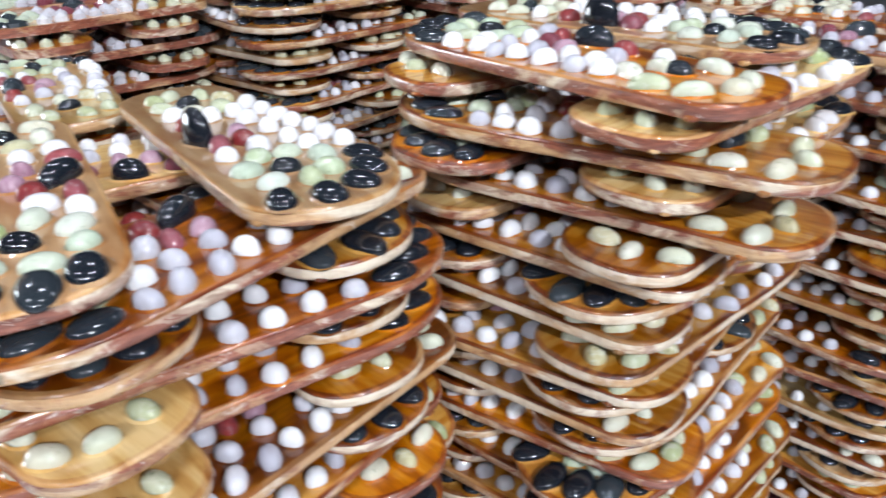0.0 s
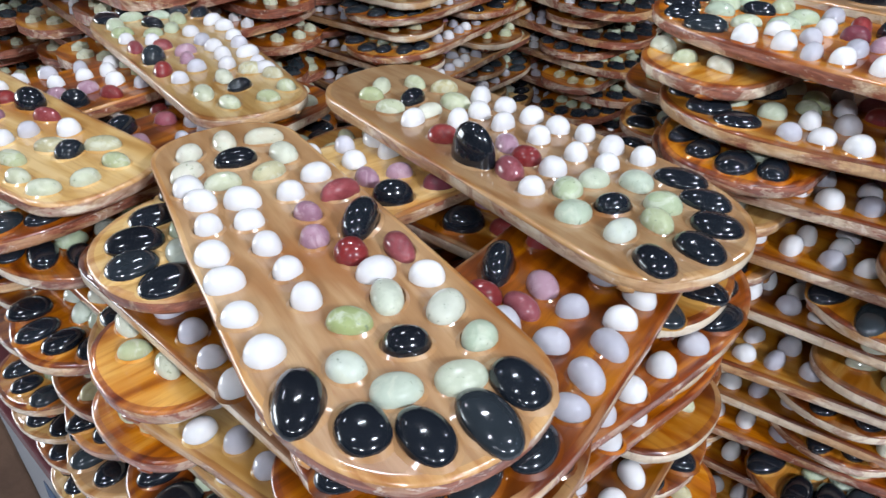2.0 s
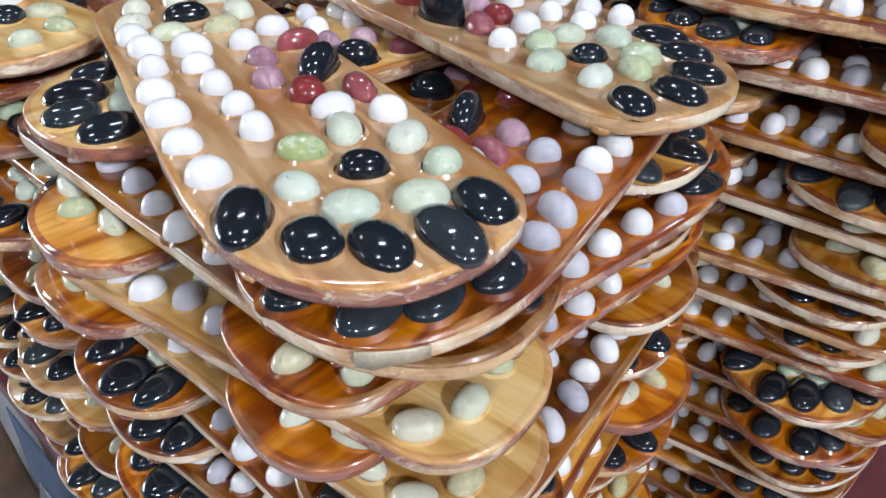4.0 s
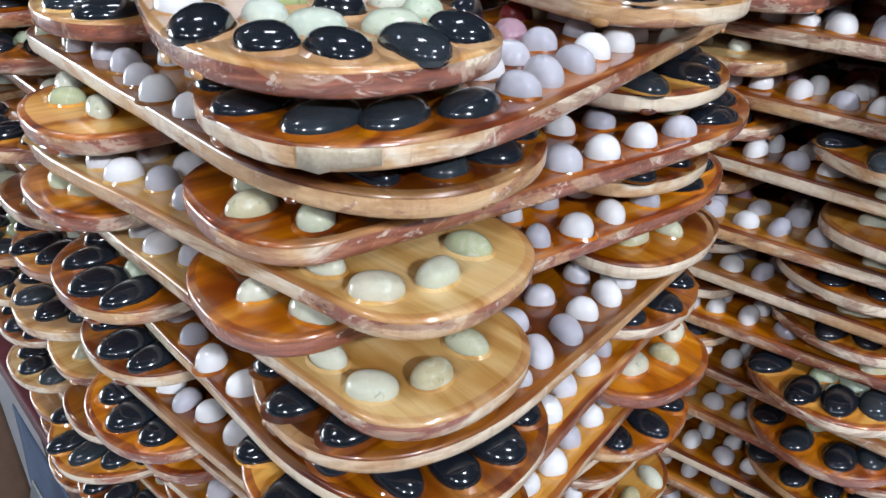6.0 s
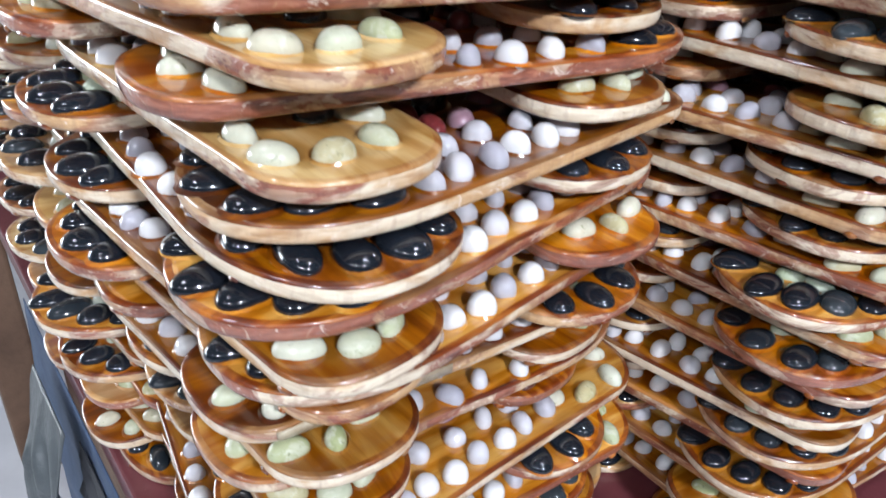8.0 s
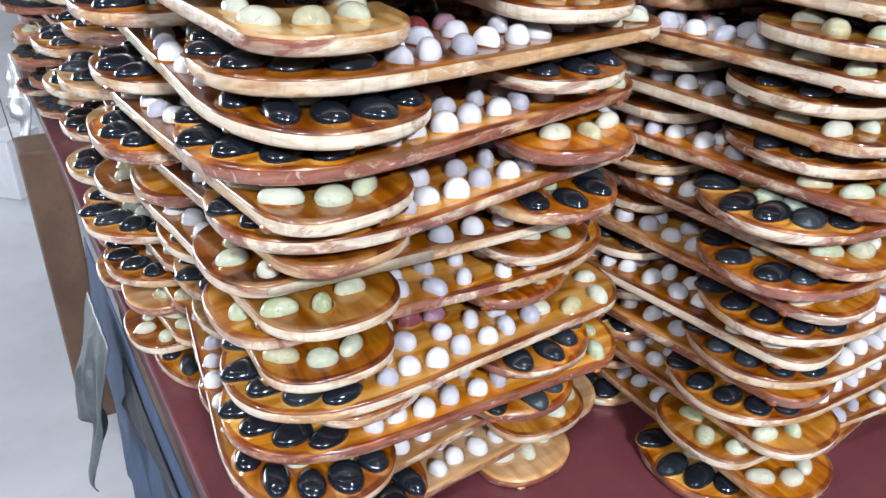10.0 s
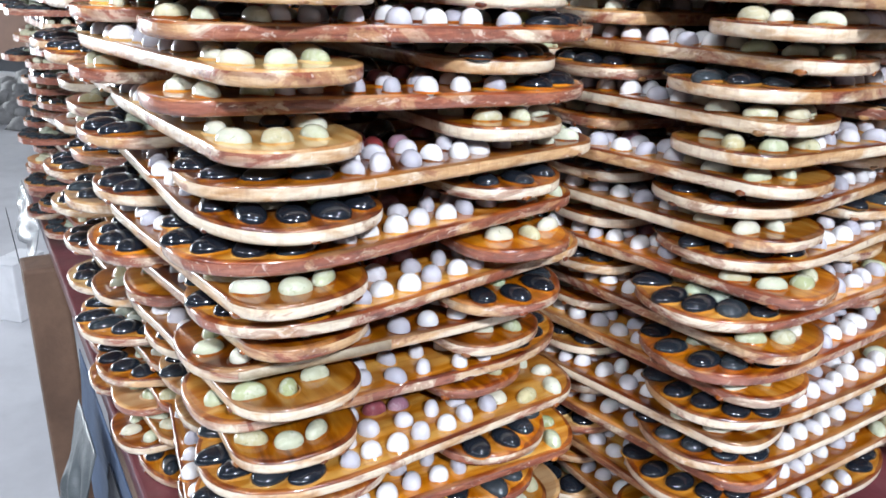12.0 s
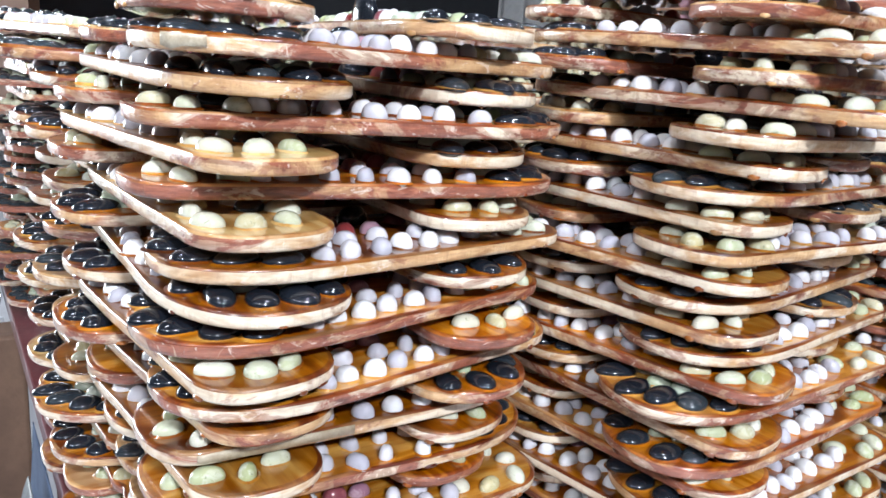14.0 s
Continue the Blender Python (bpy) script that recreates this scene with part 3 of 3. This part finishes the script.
def far_board(left, wood, seed):
    """A board at the back of the table, in one mesh: a plain sole with low domes for pebbles."""
    rng = random.Random(seed)
    verts, faces, mats = [], [], []
    slots = [WOODS[wood], RIM, WHITE, CHALK, GREEN, JADE, RED, MAUVE, BLACK]
    ring = outline(5)
    n, flip = len(ring), -1 if left else 1
    for z in (0.0, THICK):
        verts += [(px, flip * py, z) for px, py in ring]
    order = list(range(n)) if not left else list(range(n - 1, -1, -1))
    faces += [[n + k for k in order], order[::-1]]
    mats += [0, 1]
    for k in range(n):
        quad = [k, (k + 1) % n, n + (k + 1) % n, n + k]
        faces.append(quad if not left else quad[::-1])
        mats.append(1)
    for sort, places in (SOLE_PAIR if left else SOLE).items():
        for px, py in HEEL if sort == "green" else places:
            mat, length, width, height = KINDS["white" if sort == "chalk" and rng.random() < 0.7 else sort]
            cx, cy, at = (px + rng.uniform(-2, 2)) / 1000, (py + rng.uniform(-2, 2)) / 1000 * -flip, len(verts)
            for reach, z in ((1.0, 0.0), (0.9, 0.55)):
                verts += [(cx + length / 2000 * reach * math.cos(a * 0.7854), cy + width / 2000 * reach * math.sin(a * 0.7854), THICK + height / 1000 * z) for a in range(8)]
            verts.append((cx, cy, THICK + height / 1000))
            for k in range(8):
                faces.append((at + k, at + (k + 1) % 8, at + 8 + (k + 1) % 8, at + 8 + k))
                faces.append((at + 8 + k, at + 8 + (k + 1) % 8, at + 16))
            mats += [slots.index(mat)] * 16
    me = bpy.data.meshes.new("far_board")
    me.from_pydata(verts, [], [tuple(f) for f in faces])
    for slot in slots:
        me.materials.append(slot)
    me.polygons.foreach_set("material_index", mats)
    me.update()
    return me


FAR = {(left, wood): far_board(left, wood, 300 + 10 * wood + left) for left in (False, True) for wood in (1, 2, 4)}


def far_stack(x, y, courses, seed):
    """A crosswise stack at the back of the table, too far to tell its boards apart."""
    rng = random.Random(seed)
    bm = bmesh.new()
    slots = [WOODS[1], WOODS[2], WOODS[4], RIM, WHITE, CHALK, GREEN, JADE, RED, MAUVE, BLACK]
    for c in range(courses):
        for side in (-1, 1):
            toes, wood = rng.random() < 0.5, rng.choice((1, 2, 2, 4))
            if c % 2:
                m = pose(side * 0.065 + rng.uniform(-0.012, 0.012), rng.uniform(-0.014, 0.014), c * PITCH, 0, 0, (-90 if toes else 90) + rng.uniform(-6, 6))
            else:
                m = pose(rng.uniform(-0.014, 0.014), side * 0.07 + rng.uniform(-0.012, 0.012), c * PITCH, 0, 0, (0 if toes else 180) + rng.uniform(-6, 6))
            data = FAR[(toes == (side > 0), wood)].copy()
            data.transform(m)
            index = [slots.index(mat) for mat in data.materials]
            data.polygons.foreach_set("material_index", [index[p.material_index] for p in data.polygons])
            bm.from_mesh(data)
            bpy.data.meshes.remove(data)
    ob = new("massage_board_stack", mesh_of(bm, "massage_board_stack", slots))
    ob.matrix_world = Matrix.Translation((x, y, TABLE_Z + 0.0004)) @ Matrix.Rotation(radians(TURN), 4, "Z")
    return tagged(ob, "tall crosswise stack of pebbled wooden massage boards on the table", "board stack", kind="stuff")


for k, (x, y, courses) in enumerate(((-0.464, 0.992, 26), (0.076, 1.21, 27), (-0.83, 1.10, 25), (-0.738, 1.471, 26), (0.375, 1.078, 26), (-0.417, 1.414, 26))):
    far_stack(x, y, courses, 60 + k)


# ---- beside and under the table's edge ----
def sheet(name, label, category, mat, x0, x1, y0, z0, drop, bulge, seed, lean=0.0):
    """A crumpled sheet hung over the table's edge rail, with its own thickness."""
    rng = random.Random(seed)
    bm = bmesh.new()
    cols, rows = 22, 26
    grid = []
    for r in range(rows + 1):
        v = r / rows
        line = []
        for c in range(cols + 1):
            u = c / cols
            fold = 0.5 * math.sin(9 * u + 3 * v + seed) + 0.3 * math.sin(21 * u - 5 * v + 2 * seed)
            crease = noise.noise(Vector((u * 5, v * 4, seed * 3.1)))
            hem = 0.12 * drop * math.sin(5 * u + seed)
            line.append(bm.verts.new((x0 + (x1 - x0) * u + lean * v + 0.012 * crease, y0 - bulge * v * (1.3 - 0.5 * v) - 0.014 * fold * v - 0.016 * crease * v, z0 - (drop + hem) * v)))
        grid.append(line)
    for a, b in zip(grid, grid[1:]):
        for c in range(cols):
            bm.faces.new((a[c], a[c + 1], b[c + 1], b[c]))
    ob = tagged(new(name, mesh_of(bm, name, [mat], True)), label, category)
    ob.matrix_world = TABLE_M
    thick = ob.modifiers.new("thick", "SOLIDIFY")
    thick.thickness = 0.0012
    return ob


sheet("plastic_sheet", "crumpled translucent grey plastic sheet hung beside the table", "plastic sheet", PLASTIC, -0.02, 0.11, -0.022, 0.72, 0.15, 0.045, 3, 0.02)
strip = sheet("printed_plastic_strip", "clear crinkled plastic strip with dark square marks on the table edge", "plastic strip", CLEAR, -0.99, -0.60, -0.006, 0.758, 0.10, 0.03, 21, 0.0)
# row of flat dark squares along the strip
for k in range(9):
    bm = bmesh.new()
    box(bm, (-0.97 + 0.041 * k, -0.047, 0.690), (-0.95 + 0.041 * k, -0.0455, 0.703))
    part("square_mark", mesh_of(bm, "square_mark", [DARKWALL]), strip, label="small flat dark square")
sheet("blue_cloth", "folded dark blue cloth hung along the table edge", "cloth", DENIM, -0.14, 0.42, -0.004, 0.728, 0.30, 0.016, 8, 0.03)
# black sheet put in for the darkness under the table
sheet("black_cloth", "black sheet standing in for the shade below the table edge", "cloth", DARKWALL, 0.10, 0.46, -0.010, 0.700, 0.05, 0.008, 5, 0.02)


def pallet():
    base = tagged(new("wooden_pallet"), "whitewashed wooden pallet propped under the table edge", "pallet")
    base.matrix_world = TABLE_M
    for k in range(11):
        x = -0.45 + 0.098 * k
        bm = bmesh.new()
        box(bm, (x, 0.012, TABLE_Z - 0.085), (x + 0.05, 0.60, TABLE_Z - 0.033), 0.003)
        part("slat", mesh_of(bm, "slat", [PALE]), base)
    bm = bmesh.new()
    box(bm, (-0.45, 0.05, FLOOR), (0.50, 0.09, TABLE_Z - 0.086), 0.004)
    part("stringer", mesh_of(bm, "stringer", [TIMBER]), base, label="dark rough timber stringer")
    return base


pallet()


def rubble():
    rng = random.Random(5)
    verts, faces = [], []
    for _ in range(160):
        r = rng.uniform(0.035, 0.10)
        a, d = rng.uniform(0, 6.28), abs(rng.gauss(0, 0.30))
        cx, cy, cz = d * math.cos(a) * 1.5, d * math.sin(a), max(0.03, 0.26 - 0.4 * d) * rng.uniform(0.2, 1.0)
        at = len(verts)
        for lat in (-0.9, -0.1, 0.7):
            for k in range(6):
                w = r * math.cos(lat) * rng.uniform(0.75, 1.15)
                verts.append((cx + w * math.cos(k * 1.047), cy + w * math.sin(k * 1.047), max(0.0, cz + r * 0.8 * math.sin(lat))))
        verts.append((cx, cy, cz + r * 0.8))
        for q in range(2):
            for k in range(6):
                faces.append((at + 6 * q + k, at + 6 * q + (k + 1) % 6, at + 6 * q + 6 + (k + 1) % 6, at + 6 * q + 6 + k))
        for k in range(6):
            faces.append((at + 12 + k, at + 12 + (k + 1) % 6, at + 18))
    me = bpy.data.meshes.new("rubble")
    me.from_pydata(verts, [], faces)
    me.materials.append(RUBBLE)
    for f in me.polygons:
        f.use_smooth = True
    ob = new("rubble_heap", me)
    ob.location = (-4.15, 4.65, FLOOR)
    return tagged(ob, "heap of grey broken stone lying on the concrete floor", "rubble", kind="stuff")


rubble()


def far_panel(name, label, category, mat, lo, hi, bars=3):
    """A framed panel standing against a wall."""
    thing = tagged(new(name), label, category)
    bm = bmesh.new()
    box(bm, lo, hi, 0.01)
    part("panel", mesh_of(bm, "panel", [mat]), thing)
    x0, x1, y0 = lo[0], hi[0], lo[1]
    for k in range(bars + 1):
        x = x0 + (x1 - x0) * k / bars
        bm = bmesh.new()
        box(bm, (x - 0.03, y0 - 0.03, lo[2]), (x + 0.03, y0 - 0.002, hi[2]), 0.004)
        part("batten", mesh_of(bm, "batten", [STEEL]), thing)
    return thing


far_panel("white_door", "tall white sliding door in the dark far wall", "door", WHITEPANEL, (-1.7, 13.9, FLOOR), (-0.45, 13.98, 3.4))
far_panel("blue_board", "blue painted board standing on the floor", "board", BLUEPANEL, (-3.75, 5.0, FLOOR), (-2.93, 5.05, 1.15), 1)

# a housing for every lamp, the added row behind the camera included
for lx, ly, lz, _ in LAMPS:
    fixture = tagged(new("ceiling_lamp"), "white strip lamp assumed below the dark ceiling", "ceiling lamp", group="ceiling lamps")
    fixture.location = (lx, ly, lz + 0.05)
    bm = bmesh.new()
    box(bm, (-0.25, -0.09, 0.0), (0.25, 0.09, 0.05), 0.01)
    part("housing", mesh_of(bm, "housing", [STEEL]), fixture)
    for side in (-0.2, 0.2):
        bm = bmesh.new()
        bmesh.ops.create_cone(bm, segments=8, radius1=0.004, radius2=0.004, depth=4.2 - lz - 0.1, matrix=Matrix.Translation((side, 0, 0.05 + (4.2 - lz - 0.1) / 2)))
        part("rod", mesh_of(bm, "rod", [STEEL]), fixture)


# plain white box added in place of an unidentified bright upright patch
def carton():
    bm = bmesh.new()
    box(bm, (-0.045, -0.07, 0.0), (0.045, 0.07, 0.19), 0.006)
    body = tagged(new("white_carton"), "plain white upright box standing in for an unidentified bright patch", "carton")
    body.location = (-1.72, 1.74, FLOOR)
    part("body", mesh_of(bm, "body", [WHITEPANEL]), body)
    for side in (-1, 1):
        bm = bmesh.new()
        box(bm, (-0.045, min(0.004 * side, 0.068 * side), 0.191), (0.045, max(0.004 * side, 0.068 * side), 0.194))
        part("flap", mesh_of(bm, "flap", [WHITEPANEL]), body)
    return body


carton()
tape_patch(toe_tape[0], True, (68, 72))
tape_patch(heel_tape[0], False, (52, 57))
